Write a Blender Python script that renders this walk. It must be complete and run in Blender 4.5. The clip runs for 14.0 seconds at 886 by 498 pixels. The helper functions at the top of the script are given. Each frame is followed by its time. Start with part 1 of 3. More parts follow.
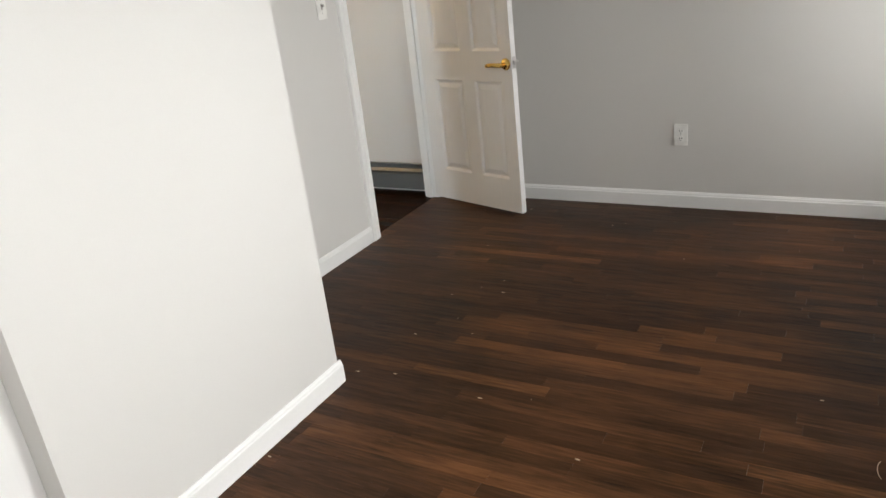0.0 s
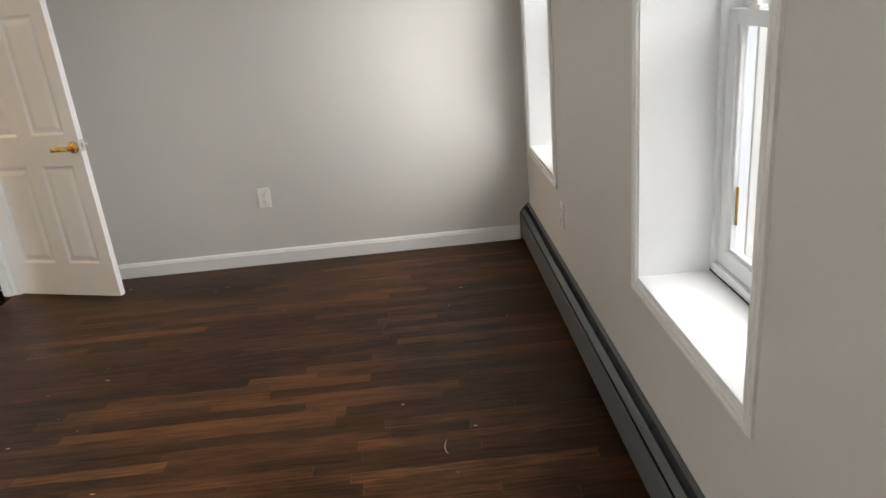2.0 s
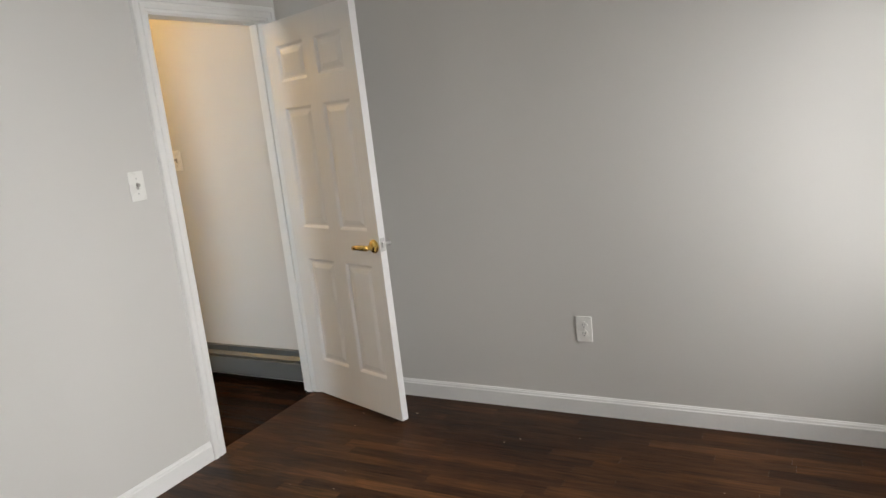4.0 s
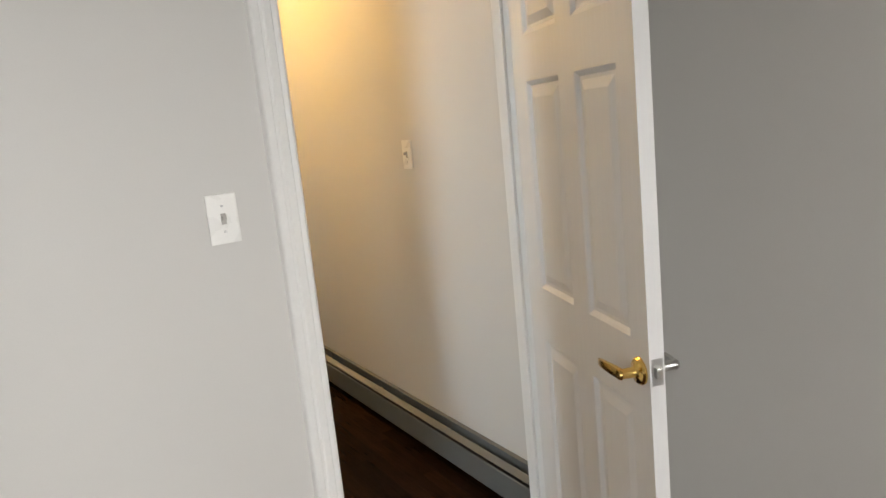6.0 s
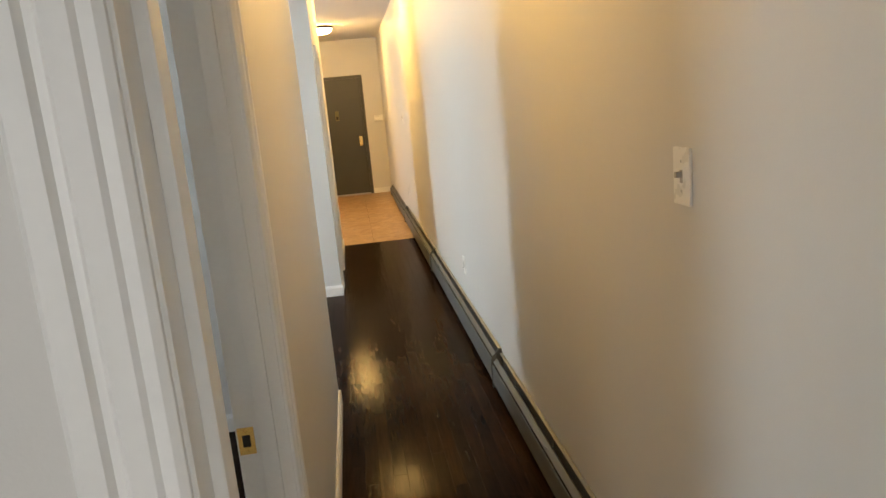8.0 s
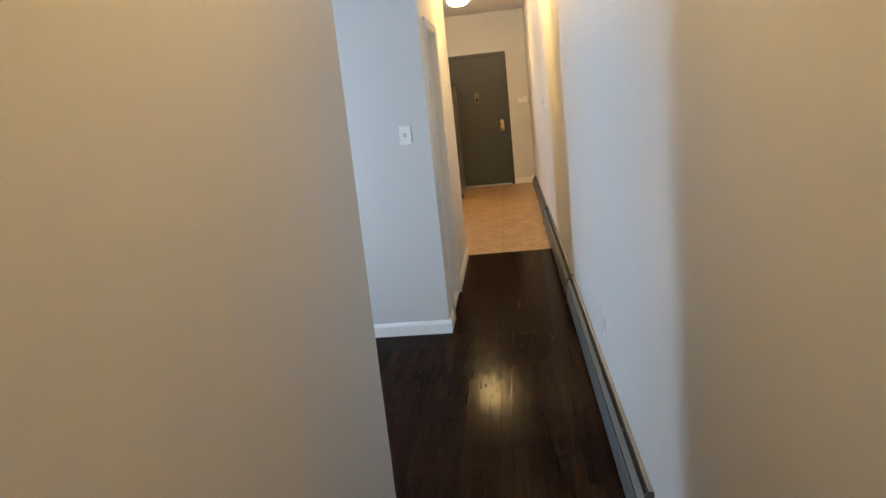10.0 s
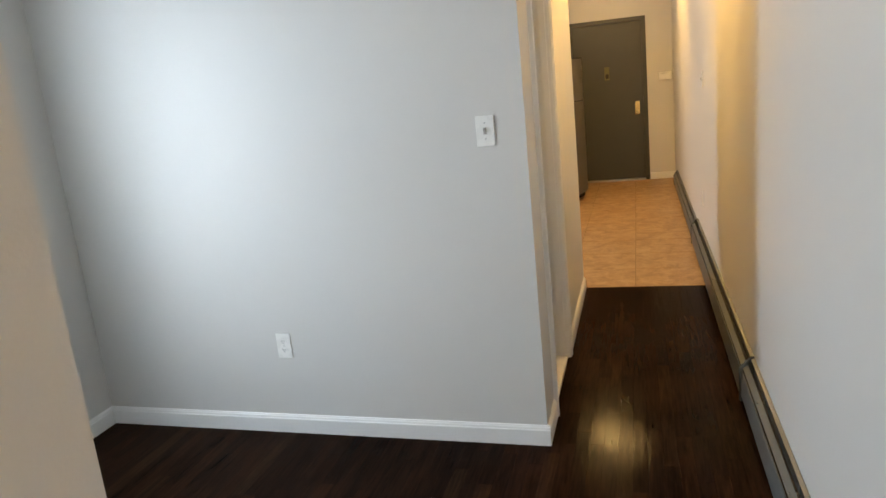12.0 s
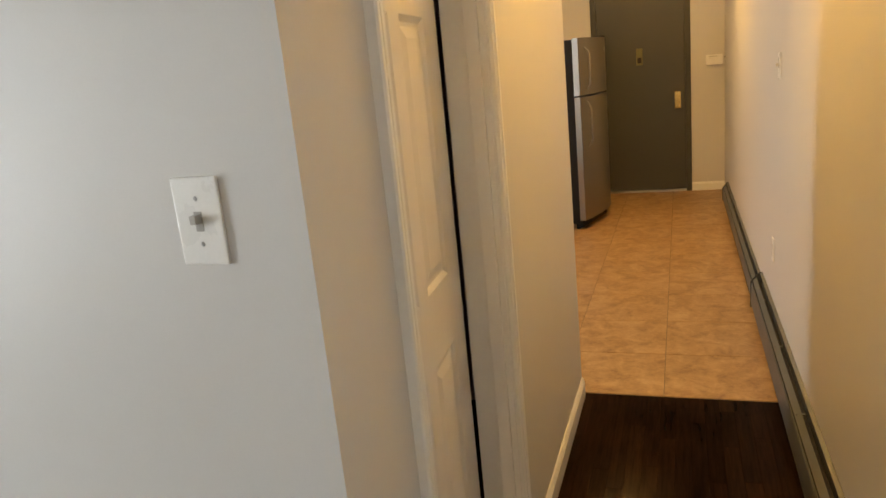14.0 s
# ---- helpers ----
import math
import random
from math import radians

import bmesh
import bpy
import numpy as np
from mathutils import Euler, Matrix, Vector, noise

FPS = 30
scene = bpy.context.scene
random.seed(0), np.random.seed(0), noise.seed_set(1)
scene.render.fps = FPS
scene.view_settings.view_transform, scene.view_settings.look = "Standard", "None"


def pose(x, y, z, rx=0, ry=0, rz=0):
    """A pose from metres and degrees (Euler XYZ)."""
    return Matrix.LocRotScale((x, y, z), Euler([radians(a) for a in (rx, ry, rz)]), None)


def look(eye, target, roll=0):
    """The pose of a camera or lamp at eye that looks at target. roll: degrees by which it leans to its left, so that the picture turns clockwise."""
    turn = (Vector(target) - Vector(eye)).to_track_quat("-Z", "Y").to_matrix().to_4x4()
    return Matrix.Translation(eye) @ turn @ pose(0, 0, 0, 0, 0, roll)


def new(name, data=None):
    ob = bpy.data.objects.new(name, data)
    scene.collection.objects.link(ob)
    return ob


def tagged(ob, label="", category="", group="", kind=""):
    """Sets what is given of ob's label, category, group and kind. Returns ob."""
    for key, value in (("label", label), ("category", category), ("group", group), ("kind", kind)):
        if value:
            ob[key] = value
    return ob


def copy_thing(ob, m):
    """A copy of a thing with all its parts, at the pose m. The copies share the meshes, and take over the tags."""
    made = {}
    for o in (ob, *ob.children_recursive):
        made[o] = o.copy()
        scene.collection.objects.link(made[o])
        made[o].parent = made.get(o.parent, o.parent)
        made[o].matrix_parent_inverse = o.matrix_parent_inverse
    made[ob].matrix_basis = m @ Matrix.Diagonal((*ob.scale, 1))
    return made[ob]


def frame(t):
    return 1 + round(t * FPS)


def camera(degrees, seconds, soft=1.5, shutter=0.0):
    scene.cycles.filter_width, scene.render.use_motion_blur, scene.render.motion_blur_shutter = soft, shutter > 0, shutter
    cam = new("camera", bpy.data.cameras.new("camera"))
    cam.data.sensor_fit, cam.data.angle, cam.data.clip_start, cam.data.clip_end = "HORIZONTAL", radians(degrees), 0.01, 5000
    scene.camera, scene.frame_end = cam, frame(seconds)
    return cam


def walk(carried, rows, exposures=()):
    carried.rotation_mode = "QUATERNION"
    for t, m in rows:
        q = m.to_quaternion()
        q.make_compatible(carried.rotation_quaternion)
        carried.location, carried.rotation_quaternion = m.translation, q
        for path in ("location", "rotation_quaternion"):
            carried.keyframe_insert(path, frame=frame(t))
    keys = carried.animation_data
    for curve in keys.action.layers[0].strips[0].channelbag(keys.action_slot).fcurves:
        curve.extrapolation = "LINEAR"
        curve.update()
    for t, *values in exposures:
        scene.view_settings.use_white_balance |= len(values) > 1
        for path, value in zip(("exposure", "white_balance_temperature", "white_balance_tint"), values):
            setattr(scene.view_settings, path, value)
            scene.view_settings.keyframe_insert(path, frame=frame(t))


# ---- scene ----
cam = camera(64.0, 14.0)
PATH = [
    (0, (-3.813, -2.184, 1.375), (-2.214, -1.241, 0.629), -6.5),
    (0.5, (-3.949, -2.234, 1.37), (-2.156, -1.737, 0.636), -6.2),
    (1, (-4.019, -2.228, 1.358), (-2.162, -2.064, 0.633), -5.9),
    (1.5, (-4.049, -2.313, 1.396), (-2.18, -2.324, 0.683), -5.5),
    (2, (-3.978, -2.377, 1.439), (-2.101, -2.416, 0.751), -5.4),
    (2.5, (-3.773, -2.395, 1.471), (-1.878, -2.345, 0.835), -5.5),
    (3, (-3.519, -2.423, 1.454), (-1.618, -2.131, 0.905), -5.7),
    (3.5, (-3.212, -2.435, 1.476), (-1.372, -1.812, 1.001), -6.0),
    (4, (-2.886, -2.4, 1.416), (-1.17, -1.45, 1.028), -6.2),
    (4.2, (-2.712, -2.368, 1.423), (-1.063, -1.301, 1.044), -6.2),
    (6.3, (-1.232, -1.485, 1.432), (-0.34, 0.265, 1.053), -5.6),
    (6.5, (-1.125, -1.36, 1.424), (-0.322, 0.432, 1.043), -5.5),
    (7, (-0.888, -1.066, 1.452), (-0.304, 0.808, 1.068), -5.3),
    (7.2, (-0.795, -0.964, 1.461), (-0.301, 0.932, 1.06), -6.1),
    (7.5, (-0.693, -0.782, 1.476), (-0.307, 1.14, 1.079), -5.2),
    (8, (-0.651, -0.481, 1.469), (-0.426, 1.465, 1.067), -5.3),
    (10.3, (-0.363, 1.079, 1.534), (-0.622, 3.015, 1.105), -5.7),
    (10.5, (-0.382, 1.258, 1.528), (-0.676, 3.189, 1.097), -5.5),
    (11, (-0.44, 1.693, 1.521), (-0.83, 3.605, 1.084), -5.6),
    (11.5, (-0.434, 2.111, 1.502), (-0.908, 4.003, 1.058), -5.7),
    (12, (-0.448, 2.571, 1.492), (-0.991, 4.443, 1.041), -5.9),
    (12.5, (-0.46, 3.031, 1.493), (-1.052, 4.886, 1.036), -6.1),
    (13, (-0.414, 3.509, 1.504), (-1.033, 5.353, 1.037), -6.0),
    (13.5, (-0.442, 4.004, 1.475), (-1.078, 5.84, 0.999), -5.9),
    (14, (-0.417, 4.483, 1.461), (-1.059, 6.314, 0.977), -5.7),
]
walk(cam, [(t, look(eye, target, roll)) for t, eye, target, roll in PATH],
     [(0, 2.2, 6700, 11), (1.2, 2.4, 6800, 12), (3.2, 2.25, 6800, 12), (4.2, 2.2, 6700, 12), (6.3, 2.2, 6800, 12), (7.2, 1.9, 6700, 12), (8.2, 1.75, 6900, 11), (10.3, 1.4, 5500, 12), (11.3, 1.4, 5700, 12), (12.2, 1.45, 6700, 12), (13, 1.3, 7200, 14), (14, 1.25, 7300, 14)])

# ---- light ----
world = bpy.data.worlds.new("world")
scene.world = world
world.use_nodes = True
wn = world.node_tree.nodes
sky = wn.new("ShaderNodeTexSky")
sky.sky_type = "NISHITA"
sky.sun_disc = False
sky.sun_elevation, sky.sun_rotation = radians(48), radians(-22)
wn["Background"].inputs["Strength"].default_value = 0.05
world.node_tree.links.new(sky.outputs[0], wn["Background"].inputs[0])
sun_data = bpy.data.lights.new("sun", "SUN")
sun_data.energy, sun_data.angle, sun_data.color = 0.8, radians(12), (1, 0.97, 0.92)
sun = new("sun", sun_data)
sun.matrix_world = look((-4, 10, 12), (0, 0, 0))

BED_SKY = 42.0      # watts of open sky above the yard
BED_WINDOW = 4.0   # watts of sky light in each bedroom window
WEST_SKY = 15.0     # watts of sky light in each window of the rear rooms
LAMPS = (20.0, 44.0, 76.0)   # strength of the three ceiling lamps' glass


def sky_panel(name, eye, target, wide, high, watts, tint=(0.96, 0.98, 1.0), spread=180):
    data = bpy.data.lights.new(name, "AREA")
    data.shape, data.size, data.size_y, data.energy, data.color = "RECTANGLE", wide, high, watts, tint
    data.spread = radians(spread)
    lamp = new(name, data)
    lamp.matrix_world = look(eye, target)
    return lamp


sky_panel("sky_light", (-2.7, -5.0, 3.1), (-2.7, -2.9, 0.9), 5.4, 2.4, BED_SKY)
for wx, ww, share in ((-4.332, 0.66, 0.45), (-2.407, 0.66, 0.54), (-0.487, 0.62, 0.23)):
    for wz in (0.93, 1.54):
        sky_panel("window_light", (wx, -2.955, wz), (wx, 0, wz - 0.6), ww, 0.58, BED_WINDOW * share, (0.95, 0.98, 1.0), 118)
sky_panel("window_light", (-3.40, 1.5, 1.4), (0, 1.5, 1.1), 0.8, 1.4, WEST_SKY * 0.42, (0.76, 0.89, 1.0))
sky_panel("window_light", (-3.21, 4.22, 1.45), (0, 4.22, 0.5), 0.62, 1.3, WEST_SKY, (0.76, 0.89, 1.0))
sky_panel("window_light", (-3.21, 8.27, 1.4), (0, 8.27, 0.9), 0.5, 1.3, WEST_SKY * 0.75, (0.76, 0.89, 1.0))


# ---- materials ----
def material(name, color, rough=0.5, metal=0.0, spread=0.08, scale=3.0, grain=0.03, grain_scale=180.0, bump=0.05,
             stretch=(1, 1, 1), emit=0.0, coat=0.0, spec=0.5):
    """A surface with broad stains and fine grain, in the world's metres."""
    m = bpy.data.materials.new(name)
    m.use_nodes = True
    n, l = m.node_tree.nodes, m.node_tree.links
    b = n["Principled BSDF"]
    geo = n.new("ShaderNodeNewGeometry")
    mp = n.new("ShaderNodeMapping")
    mp.inputs["Scale"].default_value = stretch
    l.new(geo.outputs["Position"], mp.inputs["Vector"])
    broad = n.new("ShaderNodeTexNoise")
    broad.inputs["Scale"].default_value, broad.inputs["Detail"].default_value = scale, 4
    fine = n.new("ShaderNodeTexNoise")
    fine.inputs["Scale"].default_value, fine.inputs["Detail"].default_value = grain_scale, 3
    for tex in (broad, fine):
        l.new(mp.outputs[0], tex.inputs["Vector"])
    a = n.new("ShaderNodeMath")
    a.operation = "MULTIPLY_ADD"
    l.new(broad.outputs["Fac"], a.inputs[0])
    a.inputs[1].default_value, a.inputs[2].default_value = spread * 2, 1 - spread
    c = n.new("ShaderNodeMath")
    c.operation = "MULTIPLY_ADD"
    l.new(fine.outputs["Fac"], c.inputs[0])
    c.inputs[1].default_value = grain * 2
    l.new(a.outputs[0], c.inputs[2])
    mix = n.new("ShaderNodeVectorMath")
    mix.operation = "SCALE"
    mix.inputs[0].default_value = color
    l.new(c.outputs[0], mix.inputs["Scale"])
    l.new(mix.outputs[0], b.inputs["Base Color"])
    r = n.new("ShaderNodeMath")
    r.operation = "MULTIPLY_ADD"
    l.new(broad.outputs["Fac"], r.inputs[0])
    r.inputs[1].default_value, r.inputs[2].default_value = 0.16, rough - 0.08
    l.new(r.outputs[0], b.inputs["Roughness"])
    b.inputs["Metallic"].default_value = metal
    b.inputs["Coat Weight"].default_value = coat
    b.inputs["Specular IOR Level"].default_value = spec
    if bump:
        bp = n.new("ShaderNodeBump")
        bp.inputs["Strength"].default_value, bp.inputs["Distance"].default_value = bump, 0.002
        l.new(fine.outputs["Fac"], bp.inputs["Height"])
        l.new(bp.outputs[0], b.inputs["Normal"])
    if emit:
        b.inputs["Emission Color"].default_value = (*color, 1)
        b.inputs["Emission Strength"].default_value = emit
    return m


def wood_floor(name, tones, contrast, spec, gloss, vary):
    """Dark-stained oak strips along y, each board its own tone."""
    m = bpy.data.materials.new(name)
    m.use_nodes = True
    n, l = m.node_tree.nodes, m.node_tree.links
    b = n["Principled BSDF"]
    geo, obj = n.new("ShaderNodeNewGeometry"), n.new("ShaderNodeObjectInfo")
    add = n.new("ShaderNodeMath")
    add.operation = "ADD"
    l.new(geo.outputs["Random Per Island"], add.inputs[0])
    l.new(obj.outputs["Random"], add.inputs[1])
    fr = n.new("ShaderNodeMath")
    fr.operation = "FRACT"
    l.new(add.outputs[0], fr.inputs[0])
    shift = n.new("ShaderNodeMath")
    shift.operation = "MULTIPLY"
    shift.inputs[1].default_value = 37.0
    l.new(fr.outputs[0], shift.inputs[0])
    sx = n.new("ShaderNodeSeparateXYZ")
    l.new(geo.outputs["Position"], sx.inputs[0])
    off = n.new("ShaderNodeMath")
    off.operation = "ADD"
    l.new(sx.outputs["Y"], off.inputs[0])
    l.new(shift.outputs[0], off.inputs[1])
    cx = n.new("ShaderNodeCombineXYZ")
    l.new(sx.outputs["X"], cx.inputs["X"])
    l.new(off.outputs[0], cx.inputs["Y"])
    l.new(shift.outputs[0], cx.inputs["Z"])
    mp = n.new("ShaderNodeMapping")
    mp.inputs["Scale"].default_value = (1, 0.055, 1)
    l.new(cx.outputs[0], mp.inputs["Vector"])
    grain = n.new("ShaderNodeTexNoise")
    grain.inputs["Scale"].default_value, grain.inputs["Detail"].default_value, grain.inputs["Roughness"].default_value = 95, 6, 0.7
    l.new(mp.outputs[0], grain.inputs["Vector"])
    mp2 = n.new("ShaderNodeMapping")
    mp2.inputs["Scale"].default_value = (1, 0.18, 1)
    l.new(cx.outputs[0], mp2.inputs["Vector"])
    streak = n.new("ShaderNodeTexNoise")
    streak.inputs["Scale"].default_value, streak.inputs["Detail"].default_value, streak.inputs["Distortion"].default_value = 26, 3, 0.6
    l.new(mp2.outputs[0], streak.inputs["Vector"])
    stain = n.new("ShaderNodeTexNoise")
    stain.inputs["Scale"].default_value, stain.inputs["Detail"].default_value = 1.6, 3
    l.new(geo.outputs["Position"], stain.inputs["Vector"])
    tone = n.new("ShaderNodeValToRGB")
    e = tone.color_ramp.elements
    e[0].position, e[0].color = 0.0, (*tones[0], 1)
    e[1].position, e[1].color = 1.0, (*tones[-1], 1)
    for pos, col in zip((0.4, 0.72, 0.93), tones[1:4]):
        k = e.new(pos)
        k.color = (*col, 1)
    l.new(fr.outputs[0], tone.inputs[0])
    total = n.new("ShaderNodeMath")
    total.operation = "MULTIPLY_ADD"
    l.new(grain.outputs["Fac"], total.inputs[0])
    total.inputs[1].default_value = 2.2
    l.new(streak.outputs["Fac"], total.inputs[2])
    t2 = n.new("ShaderNodeMath")
    t2.operation = "MULTIPLY_ADD"
    l.new(stain.outputs["Fac"], t2.inputs[0])
    t2.inputs[1].default_value = 1.6
    l.new(total.outputs[0], t2.inputs[2])
    rng = n.new("ShaderNodeMapRange")
    for key, v in (("From Min", 1.85), ("From Max", 3.05), ("To Min", max(1 - contrast, 0.3)), ("To Max", 1 + contrast * 1.3)):
        rng.inputs[key].default_value = v
    l.new(t2.outputs[0], rng.inputs["Value"])
    sc = n.new("ShaderNodeVectorMath")
    sc.operation = "SCALE"
    l.new(tone.outputs[0], sc.inputs[0])
    l.new(rng.outputs[0], sc.inputs["Scale"])
    l.new(sc.outputs[0], b.inputs["Base Color"])
    rg = n.new("ShaderNodeMapRange")
    for key, v in (("From Min", 0.0), ("From Max", 1.0), ("To Min", gloss - 0.5 * vary), ("To Max", gloss + 0.5 * vary)):
        rg.inputs[key].default_value = v
    l.new(stain.outputs["Fac"], rg.inputs["Value"])
    l.new(rg.outputs[0], b.inputs["Roughness"])
    bp = n.new("ShaderNodeBump")
    bp.inputs["Strength"].default_value, bp.inputs["Distance"].default_value = 0.2, 0.0015
    relief = n.new("ShaderNodeMath")
    relief.operation = "MULTIPLY_ADD"
    relief.inputs[1].default_value = 4.0
    l.new(streak.outputs["Fac"], relief.inputs[0])
    l.new(grain.outputs["Fac"], relief.inputs[2])
    l.new(relief.outputs[0], bp.inputs["Height"])
    l.new(bp.outputs[0], b.inputs["Normal"])
    b.inputs["Specular IOR Level"].default_value = spec
    return m


def tile_stone():
    """Mottled beige glazed tile, shifted from tile to tile."""
    m = material("beige_tile", (0.52, 0.36, 0.215), rough=0.36, spread=0.0, grain=0.03, bump=0.03)
    n, l = m.node_tree.nodes, m.node_tree.links
    b = n["Principled BSDF"]
    geo, obj = n.new("ShaderNodeNewGeometry"), n.new("ShaderNodeObjectInfo")
    sh = n.new("ShaderNodeVectorMath")
    sh.operation = "MULTIPLY_ADD"
    sh.inputs[1].default_value = (9, 7, 5)
    l.new(obj.outputs["Random"], sh.inputs[0])
    l.new(geo.outputs["Position"], sh.inputs[2])
    big, small = n.new("ShaderNodeTexNoise"), n.new("ShaderNodeTexNoise")
    for tex, s, d in ((big, 9, 6), (small, 42, 4)):
        tex.inputs["Scale"].default_value, tex.inputs["Detail"].default_value, tex.inputs["Roughness"].default_value = s, d, 0.62
        tex.inputs["Distortion"].default_value = 0.7
        l.new(sh.outputs[0], tex.inputs["Vector"])
    add = n.new("ShaderNodeMath")
    add.operation = "MULTIPLY_ADD"
    add.inputs[1].default_value = 0.5
    l.new(small.outputs["Fac"], add.inputs[0])
    l.new(big.outputs["Fac"], add.inputs[2])
    ramp = n.new("ShaderNodeValToRGB")
    e = ramp.color_ramp.elements
    e[0].position, e[0].color = 0.55, (0.24, 0.127, 0.048, 1)
    e[1].position, e[1].color = 0.95, (0.47, 0.30, 0.145, 1)
    k = e.new(0.75)
    k.color = (0.37, 0.218, 0.092, 1)
    l.new(add.outputs[0], ramp.inputs[0])
    l.new(ramp.outputs[0], b.inputs["Base Color"])
    return m


PAINT = material("grey_wall_paint", (0.665, 0.648, 0.615), rough=0.5, spread=0.025, scale=1.3, grain=0.02, grain_scale=260, bump=0.10)
CEIL = material("ceiling_paint", (0.74, 0.73, 0.71), rough=0.8, spread=0.03, bump=0.1)
TRIM = material("white_trim_paint", (0.83, 0.825, 0.80), rough=0.38, spread=0.03, scale=6, grain=0.03, grain_scale=90, bump=0.06)
REVEAL = material("white_reveal_paint", (0.80, 0.81, 0.80), rough=0.5, spread=0.03, scale=4, bump=0.06)
DOOR = material("white_door_paint", (0.76, 0.75, 0.73), rough=0.42, spread=0.02, scale=5, grain=0.03, grain_scale=120, bump=0.16, stretch=(1, 1, 0.06))
BRASS = material("polished_brass", (0.78, 0.52, 0.16), rough=0.2, metal=1.0, spread=0.1, scale=30, bump=0.0)
STEEL = material("nickel", (0.55, 0.54, 0.52), rough=0.3, metal=1.0, bump=0.0)
HEATER = material("grey_heater_enamel", (0.115, 0.122, 0.120), rough=0.42, spread=0.1, scale=7, grain=0.05, bump=0.04)
DARK = material("black_cavity", (0.012, 0.012, 0.012), rough=0.7, bump=0.0)
PLASTIC = material("white_plastic", (0.86, 0.85, 0.81), rough=0.28, spread=0.02, scale=20, bump=0.0)
# white plastic with shade put into its colour, for toggles and slots
TOGGLE = material("shaded_plastic", (0.42, 0.40, 0.36), rough=0.35, bump=0.0)
VINYL = material("white_vinyl", (0.80, 0.82, 0.83), rough=0.32, spread=0.02, scale=8, bump=0.0)
OLIVE = material("dark_olive_enamel", (0.058, 0.056, 0.042), rough=0.42, spread=0.12, scale=3, grain=0.06, bump=0.05)
STAINLESS = material("brushed_steel", (0.27, 0.25, 0.225), rough=0.34, metal=0.9, spread=0.06, scale=4, grain=0.06, grain_scale=160, bump=0.03, stretch=(1, 1, 0.04))
BLACK = material("black_textured_metal", (0.012, 0.012, 0.013), rough=0.6, spread=0.1, bump=0.1, spec=0.2)
MARBLE = material("pale_marble", (0.70, 0.67, 0.61), rough=0.3, spread=0.14, scale=12, bump=0.0)
GROUT = material("brown_grout", (0.20, 0.145, 0.09), rough=0.9, spread=0.1, scale=20)
JOINT = material("dark_joint", (0.008, 0.005, 0.004), rough=0.8, bump=0.0)
BRONZE = material("oiled_bronze", (0.04, 0.028, 0.02), rough=0.4, metal=0.7, bump=0.0)
GLOWS = [material("frosted_lamp_glass", (1.0, 0.61, 0.19), rough=0.4, spread=0.0, bump=0.0, emit=e) for e in LAMPS]
BRICK = material("buff_brick", (0.52, 0.40, 0.24), rough=0.9, spread=0.16, scale=9, bump=0.3)
STUCCO = material("white_stucco", (0.80, 0.79, 0.75), rough=0.9, spread=0.1, scale=5, bump=0.3)
MORTAR = material("pale_mortar", (0.55, 0.53, 0.49), rough=0.95)
TAPE = material("amber_tape", (0.72, 0.46, 0.16), rough=0.6, bump=0.0)
GROUND = material("grey_concrete", (0.30, 0.30, 0.29), rough=0.9, spread=0.12, scale=2)
OAK = wood_floor("stained_oak", ((0.027, 0.0120, 0.0058), (0.041, 0.0178, 0.0080), (0.056, 0.0240, 0.0101), (0.074, 0.0307, 0.0120), (0.088, 0.038, 0.0150)), 0.95, 0.12, 0.36, 0.4)
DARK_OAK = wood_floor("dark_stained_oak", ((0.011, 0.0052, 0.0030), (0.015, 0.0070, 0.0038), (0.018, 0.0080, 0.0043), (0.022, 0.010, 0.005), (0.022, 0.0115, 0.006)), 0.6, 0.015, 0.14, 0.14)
TILE = tile_stone()
GLASS = bpy.data.materials.new("window_glass")
GLASS.use_nodes = True
gb = GLASS.node_tree.nodes["Principled BSDF"]
gb.inputs["Transmission Weight"].default_value, gb.inputs["Roughness"].default_value, gb.inputs["IOR"].default_value = 1.0, 0.0, 1.02


# ---- building helpers ----
def box(bm, x0, x1, y0, y1, z0, z1, bevel=0.0):
    made = bmesh.ops.create_cube(bm, size=1)["verts"]
    for v in made:
        v.co = Vector(((x0 + x1) / 2 + v.co.x * (x1 - x0), (y0 + y1) / 2 + v.co.y * (y1 - y0), (z0 + z1) / 2 + v.co.z * (z1 - z0)))
    if bevel:
        edges = list({e for v in made for e in v.link_edges})
        bmesh.ops.bevel(bm, geom=edges, offset=bevel, segments=2, affect="EDGES", profile=0.7)


def lathe(bm, rings, seg=24, m=None):
    """A turned solid from (radius, height) rings, closed at both ends."""
    m = m or Matrix()
    loops = [[bm.verts.new(m @ Vector((r * math.cos(2 * math.pi * i / seg), r * math.sin(2 * math.pi * i / seg), h))) for i in range(seg)] for r, h in rings]
    for a, b in zip(loops, loops[1:]):
        for i in range(seg):
            bm.faces.new((a[i], a[(i + 1) % seg], b[(i + 1) % seg], b[i]))
    bm.faces.new(loops[0][::-1])
    bm.faces.new(loops[-1])


def extrude_profile(bm, profile, m, length):
    """A (u, v) profile swept along m's z for a length, with closed ends."""
    a = [bm.verts.new(m @ Vector((u, v, 0))) for u, v in profile]
    b = [bm.verts.new(m @ Vector((u, v, length))) for u, v in profile]
    k = len(profile)
    for i in range(k):
        bm.faces.new((a[i], a[(i + 1) % k], b[(i + 1) % k], b[i]))
    bm.faces.new(a[::-1])
    bm.faces.new(b)


